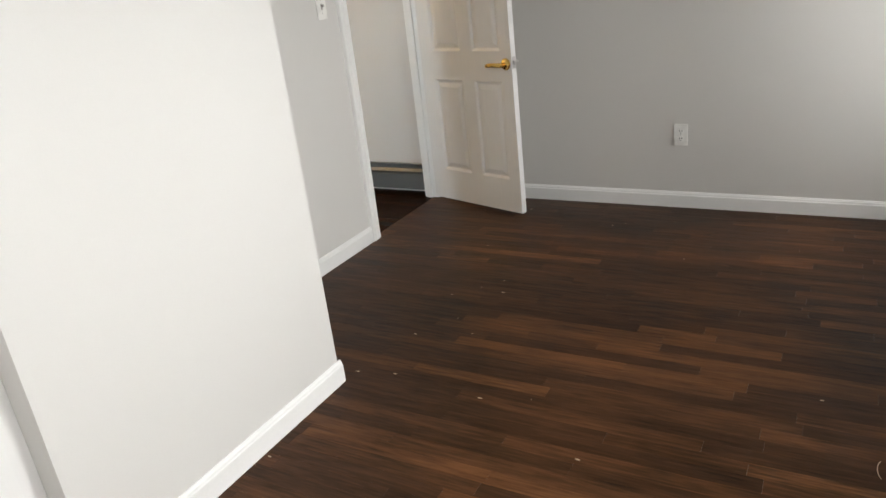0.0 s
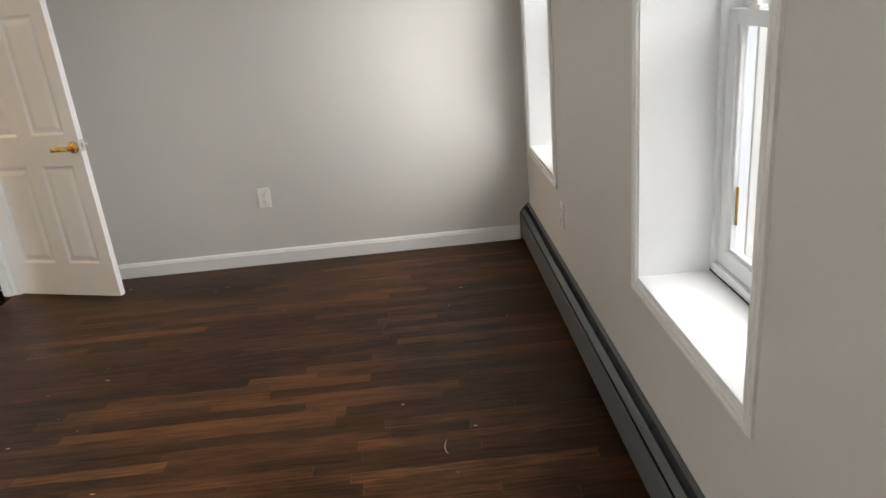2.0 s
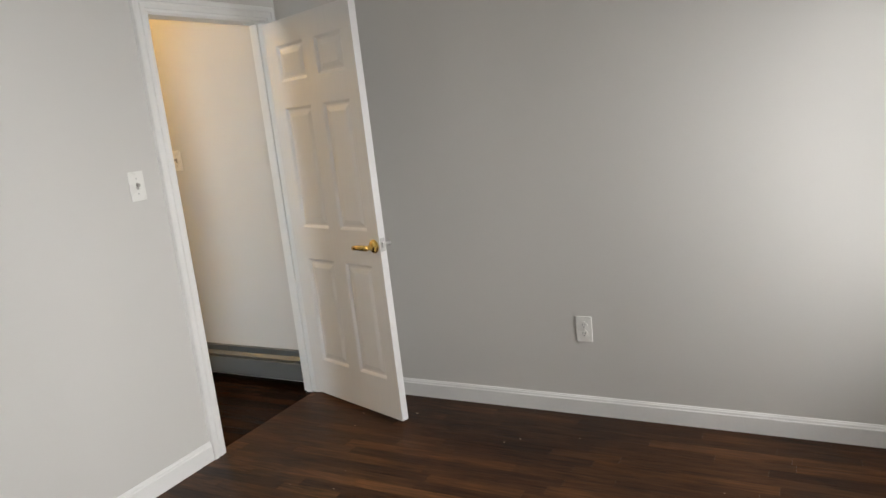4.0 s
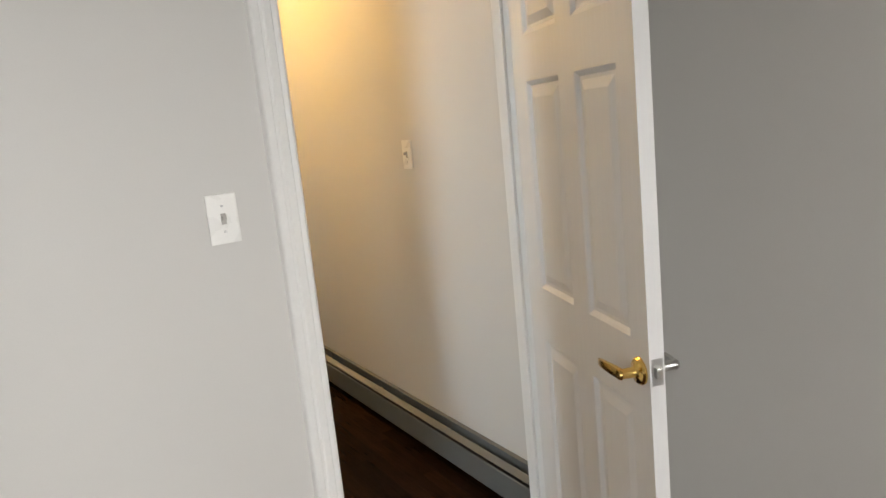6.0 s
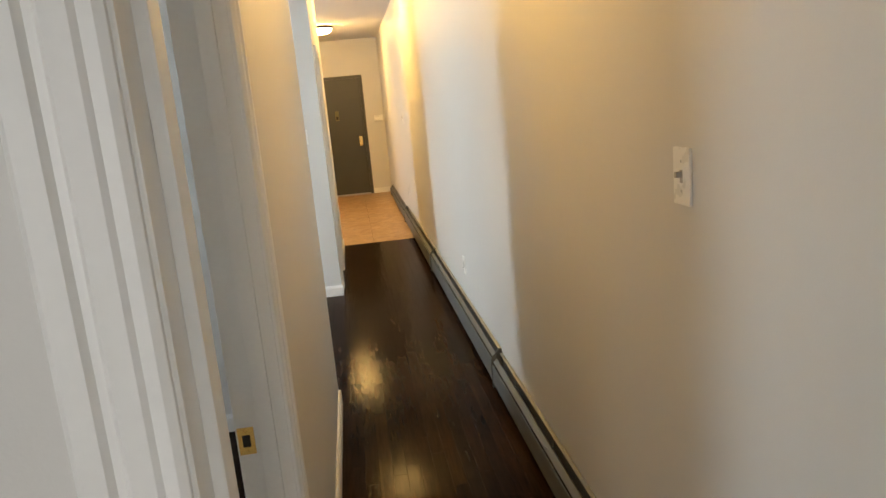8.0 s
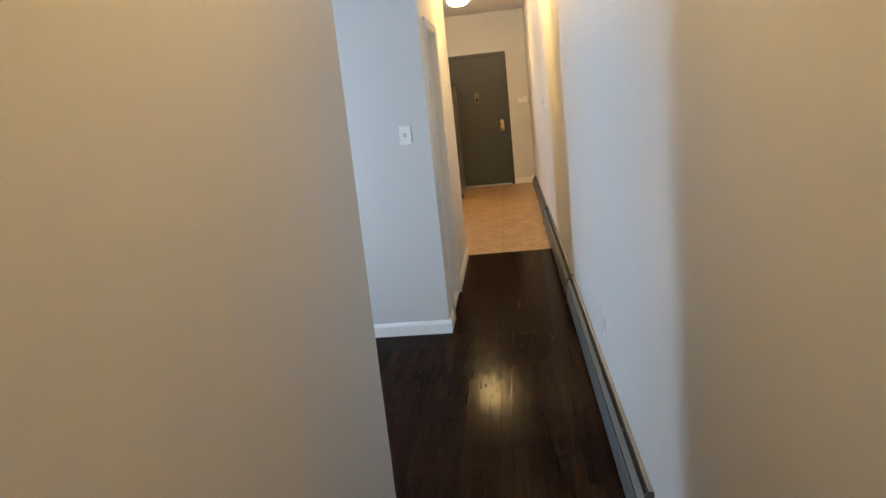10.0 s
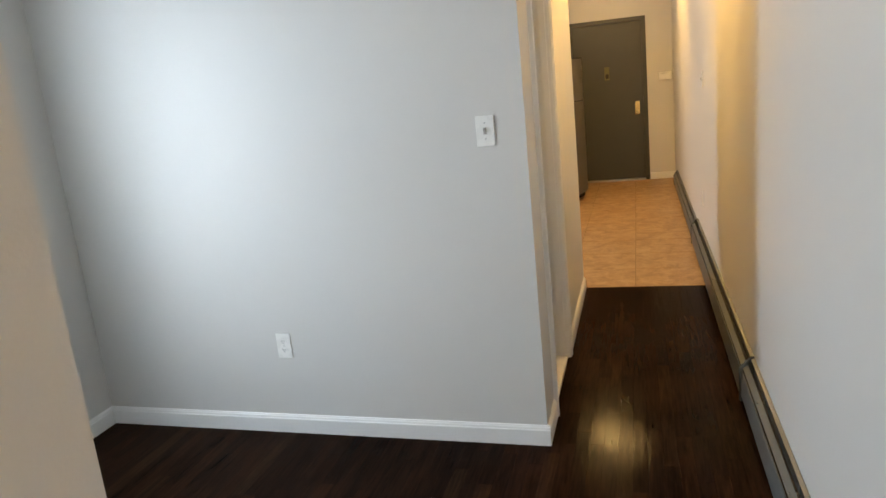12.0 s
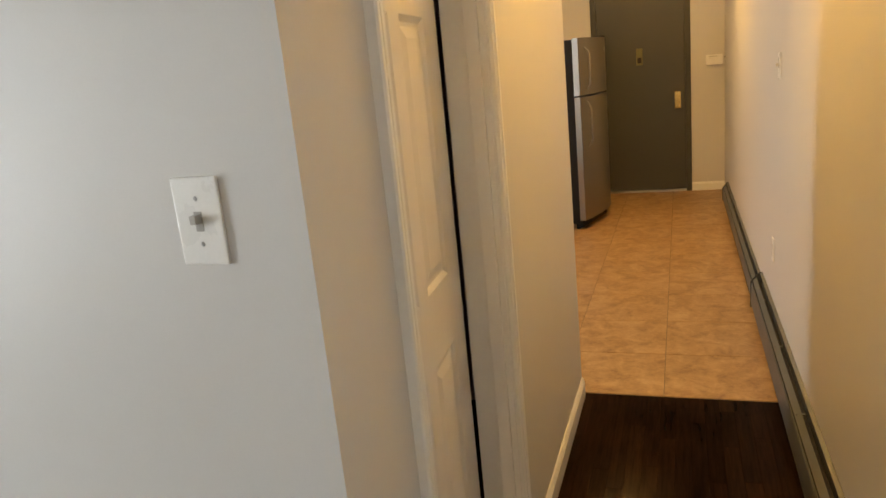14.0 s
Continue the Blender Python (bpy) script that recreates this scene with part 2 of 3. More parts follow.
def finish(bm, name, mat, smooth=False):
    bmesh.ops.recalc_face_normals(bm, faces=bm.faces)
    me = bpy.data.meshes.new(name)
    bm.to_mesh(me)
    bm.free()
    me.materials.append(mat)
    if smooth:
        me.shade_smooth()
        me.set_sharp_from_angle(angle=radians(35))
    return me


def part(name, bm, mat, parent=None, label="", smooth=False):
    ob = new(name, finish(bm, name, mat, smooth))
    ob.parent = parent
    if label:
        ob["label"] = label
    return ob


def slab(name, dims, mat, parent=None, label="", bevel=0.0):
    bm = bmesh.new()
    box(bm, *dims, bevel)
    return part(name, bm, mat, parent, label)


def thing(name, label, category, group="", kind="", at=None):
    e = new(name)
    e.empty_display_size = 0.1
    if at is not None:
        e.matrix_world = at
    return tagged(e, label, category, group, kind)


def wall(name, axis, lo, hi, a0, a1, z0, z1, holes=(), label="", mat=None):
    """A wall between lo and hi across, from a0 to a1 along axis, with holes (a, b, z, z) right through it."""
    cuts = sorted({a0, a1, *(h[0] for h in holes), *(h[1] for h in holes)})
    bm = bmesh.new()
    for s, e in zip(cuts, cuts[1:]):
        mid = (s + e) / 2
        spans, base = [], z0
        for h in sorted((h for h in holes if h[0] < mid < h[1]), key=lambda h: h[2]):
            if h[2] > base:
                spans.append((base, h[2]))
            base = h[3]
        if base < z1:
            spans.append((base, z1))
        for b, t in spans:
            if axis == "x":
                box(bm, s, e, lo, hi, b, t)
            else:
                box(bm, lo, hi, s, e, b, t)
    return tagged(part(name, bm, mat or PAINT), label or "smooth wall painted pale cool grey", "wall", kind="structure")


H = 2.68          # ceiling height
LX = -0.853       # hallway's left wall face
LT = 0.10         # its thickness
WX = -3.05        # west face of the rear rooms

# ---- setting ----
tagged(slab("ground", (-400, 400, -400, 400, -3.2, -3.0), GROUND), "flat grey concrete yard below the windows", "ground", kind="structure")
tagged(slab("floor", (-5.3, 0.1, -3.3, 12.4, -0.2, -0.012), JOINT), "dark subfloor under the oak strips and tiles", "floor", kind="structure")
tagged(slab("ceiling", (-5.3, 0.12, -3.3, 12.4, H, H + 0.15), CEIL), "plain off-white painted ceiling", "ceiling", kind="structure")

wall("wall_east", "y", 0.0, 0.12, -3.3, 12.4, -0.2, H)
wall("wall_south", "x", -3.30, -2.99, -5.3, 0.0, -0.2, H, [(-4.69, -3.975, 0.567, 2.1), (-2.765, -2.05, 0.567, 2.1), (-0.83, -0.145, 0.567, 2.1)])
wall("wall_bedroom_west", "y", -5.3, -5.2, -2.99, 0.0, -0.2, H)
wall("wall_bedroom_north", "x", 0.0, 0.085, -5.3, 0.0, -0.2, H, [(-0.80, -0.085, -0.2, 1.925)])
wall("wall_closet_front", "x", -0.68, -0.58, -5.2, -2.1, -0.2, H, [(-4.1, -3.12, -0.2, 2.05)])
wall("wall_closet_side", "y", -2.2, -2.1, -0.58, 0.0, -0.2, H)
wall("wall_hall_left", "y", LX - LT, LX, 0.085, 2.97, -0.2, H, [(0.20, 0.96, -0.2, 1.96)])
wall("wall_between", "x", 2.86, 2.97, WX, LX - LT, -0.2, H)
SKEW = Matrix.Translation((LX, 5.235, 0)) @ Matrix.Rotation(radians(-1.6), 4, "Z") @ Matrix.Translation((-LX, -5.235, 0))   # this wall is out of square
wall("wall_middle_north", "x", 5.235, 5.34, WX - 0.1, LX, -0.2, H).matrix_world = SKEW
wall("wall_bath_side", "y", LX - 0.10, LX, 5.34, 7.41, -0.2, H, [(5.52, 6.18, -0.2, 1.98)])
wall("wall_kitchen_south", "x", 7.31, 7.41, WX, LX - 0.10, -0.2, H)
wall("wall_north", "x", 12.28, 12.42, WX - 0.3, 0.0, -0.2, H, [(-1.285, -0.33, -0.2, 2.065)])
WEST = [(1.05, 1.95, 0.75, 2.1), (3.85, 4.59, 0.75, 2.1), (7.95, 8.59, 0.75, 2.1)]
wall("wall_west", "y", WX - 0.3, WX, 0.085, 12.28, -0.2, H, WEST)

BASE = [(0, 0), (0.013, 0), (0.013, 0.068), (0.010, 0.072), (0.009, 0.079), (0.006, 0.083), (0.004, 0.088), (0, 0.088)]


def baseboard(axis, a0, a1, at, side):
    """Skirting from a0 to a1 along axis, on a wall face at `at`, standing out to side (1 or -1)."""
    bm = bmesh.new()
    if axis == "x":
        m = Matrix(((0, 0, 1, a0), (side, 0, 0, at), (0, 1, 0, 0), (0, 0, 0, 1)))
    else:
        m = Matrix(((side, 0, 0, at), (0, 0, 1, a0), (0, 1, 0, 0), (0, 0, 0, 1)))
    extrude_profile(bm, BASE, m, a1 - a0)
    return tagged(part("baseboard", bm, TRIM), "white moulded baseboard along the foot of the wall", "baseboard", kind="structure")


baseboard("y", -2.925, -0.002, 0.0, -1)            # bedroom, long wall
baseboard("x", -2.1, -0.862, 0.0, -1)              # bedroom, beside the door
baseboard("x", -3.12, -2.087, -0.68, -1)           # closet front
baseboard("y", -0.68, -0.013, -2.1, 1)             # closet side
baseboard("y", -2.985, -0.68, -5.2, 1)
baseboard("x", -5.187, -4.1, -0.68, -1)
baseboard("y", 1.022, 2.97, LX, 1)                  # hallway, left
baseboard("x", WX, LX + 0.013, 2.97, 1)
baseboard("y", 2.983, 5.29, WX, 1)                # middle room
baseboard("x", WX, LX + 0.013, 5.235, -1).matrix_world = SKEW
baseboard("y", 5.235, 5.483, LX, 1)
baseboard("y", 6.217, 7.41, LX, 1)
baseboard("x", -0.33, -0.0, 12.28, -1)             # kitchen
baseboard("x", WX, LX - LT, 2.86, -1)              # small room

# ---- door casings ----
CASE = [(0, 0), (0, 0.010), (0.006, 0.014), (0.016, 0.012), (0.020, 0.016), (0.036, 0.017), (0.040, 0.013), (0.046, 0.013),
        (0.050, 0.019), (0.066, 0.020), (0.071, 0.016), (0.074, 0.0)]
JUNK = 0.074


def casing(name, axis, a0, a1, top, face, out, lo, hi, label, sides=(1, 1), stop=0.5, wide=1.0):
    """A doorway from a0 to a1 along axis: moulded trim on the face standing to out, and the lined jambs from lo to hi across."""
    root = thing(name, label, "door frame", kind="structure")
    shape = [(u * wide - 0.012, v) for u, v in CASE]

    def place(u, v, w):
        return (u, v, w) if axis == "x" else (v, u, w)

    def strip(nm, pts, p, q, sweep_up):
        bm = bmesh.new()
        va = [bm.verts.new(place(*pt(0))) for pt in pts]
        vb = [bm.verts.new(place(*pt(1))) for pt in pts]
        k = len(pts)
        for i in range(k):
            bm.faces.new((va[i], va[(i + 1) % k], vb[(i + 1) % k], vb[i]))
        bm.faces.new(va[::-1])
        bm.faces.new(vb)
        part(nm, bm, TRIM, root)

    if sides[0]:
        strip("side_casing", [lambda e, u=u, v=v: (a0 - u, face + out * v, (0.0, top + u)[e]) for u, v in shape], 0, 0, True)
    if sides[1]:
        strip("side_casing", [lambda e, u=u, v=v: (a1 + u, face + out * v, (0.0, top + u)[e]) for u, v in shape], 0, 0, True)
    strip("head_casing", [lambda e, u=u, v=v: ((a0 - u, a1 + u)[e], face + out * v, top + u) for u, v in shape], 0, 0, True)
    t = 0.016
    mid = lo + (hi - lo) * stop
    for nm, d in (("jamb", (a0 - 0.001, a0 + t)), ("jamb", (a1 - t, a1 + 0.001))):
        bm = bmesh.new()
        box(bm, *((*d, lo, hi) if axis == "x" else (lo, hi, *d)), 0.0, top - t, 0.002)
        part(nm, bm, TRIM, root)
    bm = bmesh.new()
    box(bm, *((a0, a1, lo, hi) if axis == "x" else (lo, hi, a0, a1)), top - t, top + 0.001, 0.002)
    part("head_jamb", bm, TRIM, root)
    for d in ((a0 + t, a0 + t + 0.011), (a1 - t - 0.011, a1 - t)):
        bm = bmesh.new()
        box(bm, *((*d, mid, mid + 0.034) if axis == "x" else (mid, mid + 0.034, *d)), 0.0, top - t, 0.002)
        part("door_stop", bm, TRIM, root)
    return root


bed_frame = casing("door_frame", "x", -0.80, -0.085, 1.925, 0.0, -1, -0.004, 0.089, "white moulded casing round the bedroom doorway", stop=0.4)
room_frame = casing("door_frame", "y", 0.20, 0.96, 1.96, LX, 1, LX - LT - 0.004, LX + 0.004, "white moulded casing with a brass strike plate", stop=0.45)
bath_frame = casing("door_frame", "y", 5.52, 6.18, 1.98, LX, 1, LX - 0.104, LX + 0.004, "white moulded casing round the bathroom doorway", stop=0.55, wide=0.66)
bm = bmesh.new()
box(bm, LX - 0.100, LX - 0.066, 0.9425, 0.9445, 0.785, 0.845, 0.0)
strike = part("strike_plate", bm, BRASS, room_frame, "brass strike plate")
slab("latch_hole", (LX - 0.091, LX - 0.075, 0.9412, 0.9424, 0.802, 0.828), DARK, strike)
for z in (0.792, 0.838):
    bm = bmesh.new()
    lathe(bm, [(0.0035, 0), (0.0025, 0.0015)], 10, Matrix.Translation((LX - 0.083, 0.9425, z)) @ pose(0, 0, 0, 90))
    part("screw", bm, BRASS, strike)
tagged(slab("threshold", (LX - 0.11, LX - 0.003, 5.5365, 6.1635, -0.012, 0.016), MARBLE, bevel=0.005), "pale marble threshold across the bathroom doorway", "threshold", kind="structure")


# ---- six-panel doors ----
def panel_face(bm, w, h, cols, rows, y, out):
    """A moulded door skin at depth y whose panels are sunk and raised again towards out."""
    xs = sorted({0, w, *(c for pair in cols for c in pair)})
    zs = sorted({0, h, *(r for pair in rows for r in pair)})
    for x0, x1 in zip(xs, xs[1:]):
        for z0, z1 in zip(zs, zs[1:]):
            if (x0, x1) in cols and (z0, z1) in rows:
                rings = [(0.0, 0.0), (0.007, 0.004), (0.013, 0.0085), (0.022, 0.0085), (0.045, 0.002)]
                loops = [[bm.verts.new((px, y - out * d, pz)) for px, pz in ((x0 + i, z0 + i), (x1 - i, z0 + i), (x1 - i, z1 - i), (x0 + i, z1 - i))] for i, d in rings]
                for a, b in zip(loops, loops[1:]):
                    for i in range(4):
                        bm.faces.new((a[i], a[(i + 1) % 4], b[(i + 1) % 4], b[i]))
                bm.faces.new(loops[-1])
            else:
                bm.faces.new([bm.verts.new((px, y, pz)) for px, pz in ((x0, z0), (x1, z0), (x1, z1), (x0, z1))])


def door_leaf(w, h, rows, cols, t):
    bm = bmesh.new()
    panel_face(bm, w, h, cols, rows, 0.0, -1)
    panel_face(bm, w, h, cols, rows, t, 1)
    for a, b in (((0, 0), (w, 0)), ((w, 0), (w, h)), ((w, h), (0, h)), ((0, h), (0, 0))):
        bm.faces.new([bm.verts.new(p) for p in ((a[0], 0, a[1]), (b[0], 0, b[1]), (b[0], t, b[1]), (a[0], t, a[1]))])
    bmesh.ops.remove_doubles(bm, verts=bm.verts, dist=0.0004)
    return bm


def soft_square(c):
    """Pushes a circle's coordinate out towards a rounded square."""
    return math.copysign(abs(c) ** 0.45, c)


def lever(parent, x, z, y, out, mat, towards):
    """A lever handle on a round rose."""
    turn = Matrix.Translation((x, y, z)) @ pose(0, 0, 0, -90 * out if out > 0 else 90)
    bm = bmesh.new()
    lathe(bm, [(0.031, 0), (0.031, 0.004), (0.027, 0.009), (0.016, 0.012), (0.012, 0.016), (0.011, 0.044), (0.013, 0.048), (0.010, 0.054)], 28, turn)
    rose = part("handle", bm, mat, parent, "polished lever handle on a round rose", True)
    bm = bmesh.new()
    pts = [(0.0, 0.046, 0.0, 0.011), (0.03, 0.049, 0.001, 0.0105), (0.06, 0.051, 0.001, 0.0095), (0.09, 0.049, -0.002, 0.0085), (0.108, 0.044, -0.005, 0.0075), (0.114, 0.040, -0.007, 0.004)]
    loops = []
    for d, o, dz, r in pts:
        loops.append([bm.verts.new((x + towards * d, y + out * (o + 0.55 * r * soft_square(math.cos(a))), z + dz + 1.15 * r * soft_square(math.sin(a)))) for a in (k * math.pi / 6 for k in range(12))])
    for a, b in zip(loops, loops[1:]):
        for i in range(12):
            bm.faces.new((a[i], a[(i + 1) % 12], b[(i + 1) % 12], b[i]))
    bm.faces.new(loops[0])
    bm.faces.new(loops[-1])
    part("lever", bm, mat, rose, "", True)


ROWS = [(0.19, 0.735), (0.895, 1.482), (1.605, 1.775)]
DW = 0.722
hx, hy, fx, fy = -0.099, 0.012, -0.338, -0.706
bed_door = thing("door_1", "white six-panel door standing open, with brass lever", "door", kind="structure",
                 at=Matrix.Translation((hx, hy, 0.012)) @ Matrix.Rotation(math.atan2(fy - hy, fx - hx), 4, "Z") @ Matrix.Rotation(radians(-0.5), 4, "Y"))
leaf = part("door_leaf", door_leaf(DW, 1.888, ROWS, [(0.118, 0.345), (0.437, 0.645)], 0.035), DOOR, bed_door)
leaf.location.y = 0.0
lever(bed_door, 0.682, 0.828, 0.0, -1, BRASS, -1)
lever(bed_door, 0.682, 0.828, 0.035, 1, STEEL, -1)
bm = bmesh.new()
box(bm, DW - 0.001, DW + 0.0015, 0.005, 0.030, 0.805, 0.865)
plate = part("latch_plate", bm, STEEL, bed_door, "steel latch plate on the door's edge")
bm = bmesh.new()
box(bm, DW, DW + 0.012, 0.011, 0.024, 0.823, 0.847, 0.003)
part("latch_bolt", bm, STEEL, plate)
for z in (0.2, 0.95, 1.68):
    bm = bmesh.new()
    lathe(bm, [(0.006, 0), (0.006, 0.085)], 12, Matrix.Translation((-0.006, 0.040, z)))
    part("hinge", bm, STEEL, bed_door, "steel butt hinge")

BROWS = [(0.2, 0.8), (0.97, 1.56), (1.68, 1.84)]
bath_door = thing("door_2", "white six-panel bathroom door standing ajar, swung inward", "door", kind="structure",
                  at=Matrix.Translation((LX - 0.068, 5.538, 0.02)) @ Matrix.Rotation(radians(94), 4, "Z"))
part("door_leaf", door_leaf(0.614, 1.93, BROWS, [(0.07, 0.25), (0.32, 0.50)], 0.035), DOOR, bath_door)


closet = thing("door_4", "plain white closet door, closed, set back in its opening", "door", kind="structure")
slab("door_leaf", (-4.10, -3.12, -0.60, -0.565, 0.012, 2.05), DOOR, closet, bevel=0.003)


# ---- windows ----
def sash(root, name, x0, x1, y, z0, z1, rail=0.05):
    """A vinyl sash in the plane y (its inner face), with its pane."""
    bm = bmesh.new()
    d = 0.032
    box(bm, x0, x0 + rail, y - d, y, z0, z1, 0.004)
    box(bm, x1 - rail, x1, y - d, y, z0, z1, 0.004)
    box(bm, x0 + rail, x1 - rail, y - d, y, z0, z0 + rail, 0.004)
    box(bm, x0 + rail, x1 - rail, y - d, y, z1 - rail * 0.8, z1, 0.004)
    box(bm, x0 + rail - 0.002, x0 + rail + 0.012, y - d * 0.8, y - 0.008, z0 + rail, z1 - rail * 0.8, 0.003)
    box(bm, x1 - rail - 0.012, x1 - rail + 0.002, y - d * 0.8, y - 0.008, z0 + rail, z1 - rail * 0.8, 0.003)
    box(bm, x0 + rail, x1 - rail, y - d * 0.8, y - 0.008, z0 + rail - 0.002, z0 + rail + 0.012, 0.003)
    s = part(name, bm, VINYL, root)
    bm = bmesh.new()
    box(bm, x0 + rail, x1 - rail, y - d * 0.6, y - d * 0.6 + 0.004, z0 + rail, z1 - rail * 0.8)
    g = part("pane", bm, GLASS, s, "clear window glass")
    g.visible_shadow = False
    return s


def window(name, x0, x1, z0, z1, face, back, label):
    """A double-hung window set at the back of its opening in a wall along x (face: room side; back: the frame's inner plane)."""
    root = thing(name, label, "window", kind="structure")
    bm = bmesh.new()
    f = 0.028
    box(bm, x0, x0 + f, back - 0.08, back + 0.012, z0 + 0.02, z1, 0.004)
    box(bm, x1 - f, x1, back - 0.08, back + 0.012, z0 + 0.02, z1, 0.004)
    box(bm, x0 + f, x1 - f, back - 0.08, back + 0.012, z1 - f, z1, 0.004)
    box(bm, x0 + f, x1 - f, back - 0.08, back + 0.012, z0 + 0.02, z0 + 0.05, 0.004)
    part("window_frame", bm, VINYL, root)
    slab("gasket", (x0 + 0.008, x1 - 0.008, back + 0.004, back + 0.0125, z0 + 0.0165, z0 + 0.0215), DARK, root)
    mid = 1.325
    low = sash(root, "lower_sash", x0 + f, x1 - f, back, z0 + 0.05, mid)
    sash(root, "upper_sash", x0 + f, x1 - f, back - 0.038, mid - 0.035, z1 - f)
    for k in (0.22, 0.78):
        lx = x0 + (x1 - x0) * k
        bm = bmesh.new()
        box(bm, lx - 0.028, lx + 0.028, back - 0.026, back - 0.004, mid, mid + 0.011, 0.003)
        box(bm, lx - 0.006, lx + 0.03, back - 0.022, back - 0.008, mid + 0.011, mid + 0.021, 0.003)
        part("sash_lock", bm, PLASTIC, low, "cream plastic sash lock")
    # plastered reveals and the sill inside the opening
    bm = bmesh.new()
    box(bm, x0 - 0.002, x1 + 0.002, back - 0.08, face + 0.004, z0 - 0.03, z0 + 0.016, 0.003)
    part("window_sill", bm, REVEAL, root, "broad white sill in the deep opening")
    for a, b in ((x0 - 0.002, x0 + 0.006), (x1 - 0.006, x1 + 0.002)):
        bm = bmesh.new()
        box(bm, a, b, back + 0.012, face + 0.002, z0 + 0.016, z1)
        part("reveal", bm, REVEAL, root)
    bm = bmesh.new()
    box(bm, x0, x1, back + 0.012, face + 0.002, z1 - 0.006, z1 + 0.002)
    part("reveal", bm, REVEAL, root)
    # slim stepped trim round the opening
    w = 0.034
    prof = [(0, 0), (0, 0.010), (0.004, 0.013), (0.010, 0.013), (0.013, 0.009), (0.018, 0.009), (0.021, 0.013), (0.029, 0.013), (w, 0.008), (w, 0)]

    def strip(fa, fb):
        bm = bmesh.new()
        va, vb = [bm.verts.new(fa(u, v)) for u, v in prof], [bm.verts.new(fb(u, v)) for u, v in prof]
        k = len(prof)
        for i in range(k):
            bm.faces.new((va[i], va[(i + 1) % k], vb[(i + 1) % k], vb[i]))
        bm.faces.new(va)
        bm.faces.new(vb)
        part("trim", bm, TRIM, root)

    strip(lambda u, v: (x0 - u, face + v, z0 - u), lambda u, v: (x0 - u, face + v, z1 + u))
    strip(lambda u, v: (x1 + u, face + v, z0 - u), lambda u, v: (x1 + u, face + v, z1 + u))
    strip(lambda u, v: (x0 - u, face + v, z0 - u), lambda u, v: (x1 + u, face + v, z0 - u))
    strip(lambda u, v: (x0 - u, face + v, z1 + u), lambda u, v: (x1 + u, face + v, z1 + u))
    return root


w1 = window("window_1", -2.765, -2.05, 0.567, 2.1, -2.99, -3.215, "white vinyl double-hung window in a deep white opening")
w2 = window("window_2", -0.83, -0.145, 0.567, 2.1, -2.99, -3.215, "white vinyl double-hung window beside the room's corner")
window("window_6", -4.69, -3.975, 0.567, 2.1, -2.99, -3.215, "white vinyl double-hung window near the closet")
bm = bmesh.new()
box(bm, -2.155, -2.140, -3.2335, -3.2320, 0.75, 0.86)
part("tape_strip", bm, TAPE, w1, "strip of amber tape on the glass")
for k, (a, b, z0, z1) in enumerate(WEST):
    root = thing("window_%d" % (k + 3), "white vinyl window in the rear room's outer wall", "window", kind="structure")
    bm = bmesh.new()
    for y0, y1, q0, q1 in ((a, a + 0.06, z0, z1), (b - 0.06, b, z0, z1), (a + 0.06, b - 0.06, z0, z0 + 0.06), (a + 0.06, b - 0.06, z1 - 0.06, z1), (a + 0.06, b - 0.06, 1.40, 1.45)):
        box(bm, WX - 0.25, WX - 0.19, y0, y1, q0, q1, 0.004)
    part("window_frame", bm, VINYL, root)
    bm = bmesh.new()
    box(bm, WX - 0.225, WX - 0.221, a + 0.06, b - 0.06, z0 + 0.06, z1 - 0.06)
    part("pane", bm, GLASS, root).visible_shadow = False


# ---- baseboard heaters ----
def heater(length, m, label, high=0.2, deep=0.056, group="baseboard heaters"):
    """A fin-tube baseboard heater: runs along +x from the origin, wall at y = 0, room at -y."""
    root = thing("baseboard_heater", label, "heater", group, at=m)
    turn = Matrix(((0, 0, 1, 0.004), (-1, 0, 0, 0), (0, 1, 0, 0), (0, 0, 0, 1)))
    run = length - 0.008

    def sweep(name, prof, mat):
        bm = bmesh.new()
        extrude_profile(bm, prof, turn, run)
        part(name, bm, mat, root)

    sweep("back_plate", [(0.001, 0.012), (0.004, 0.012), (0.004, high - 0.004), (0.015, high - 0.008), (0.016, high - 0.004), (0.004, high), (0.001, high)], HEATER)
    sweep("hood", [(deep - 0.027, high - 0.034), (deep - 0.007, high - 0.048), (deep - 0.005, high - 0.045), (deep - 0.026, high - 0.029)], HEATER)
    sweep("front_panel", [(deep - 0.003, 0.034), (deep, 0.030), (deep + 0.003, 0.034), (deep, high - 0.062), (deep - 0.003, high - 0.058), (deep - 0.005, high - 0.060), (deep - 0.003, high - 0.068)], HEATER)
    sweep("fin_tube", [(0.006, 0.045), (deep - 0.008, 0.045), (deep - 0.008, high - 0.075), (0.006, high - 0.075)], DARK)
    for x in (0.0, length - 0.004):
        bm = bmesh.new()
        t2 = Matrix(((0, 0, 1, x), (-1, 0, 0, 0), (0, 1, 0, 0), (0, 0, 0, 1)))
        extrude_profile(bm, [(0, 0.006), (deep + 0.006, 0.006), (deep + 0.006, high - 0.05), (deep - 0.004, high - 0.036), (0.018, high + 0.003), (0, high + 0.003)], t2, 0.004)
        part("end_cap", bm, HEATER, root)
    x = 0.35
    while x < length - 0.2:
        bm = bmesh.new()
        box(bm, x, x + 0.012, -deep + 0.008, -0.014, high - 0.044, high - 0.038)
        box(bm, x, x + 0.012, -0.016, -0.013, high - 0.044, high - 0.012)
        part("bracket", bm, HEATER, root)
        x += 0.62
    return root


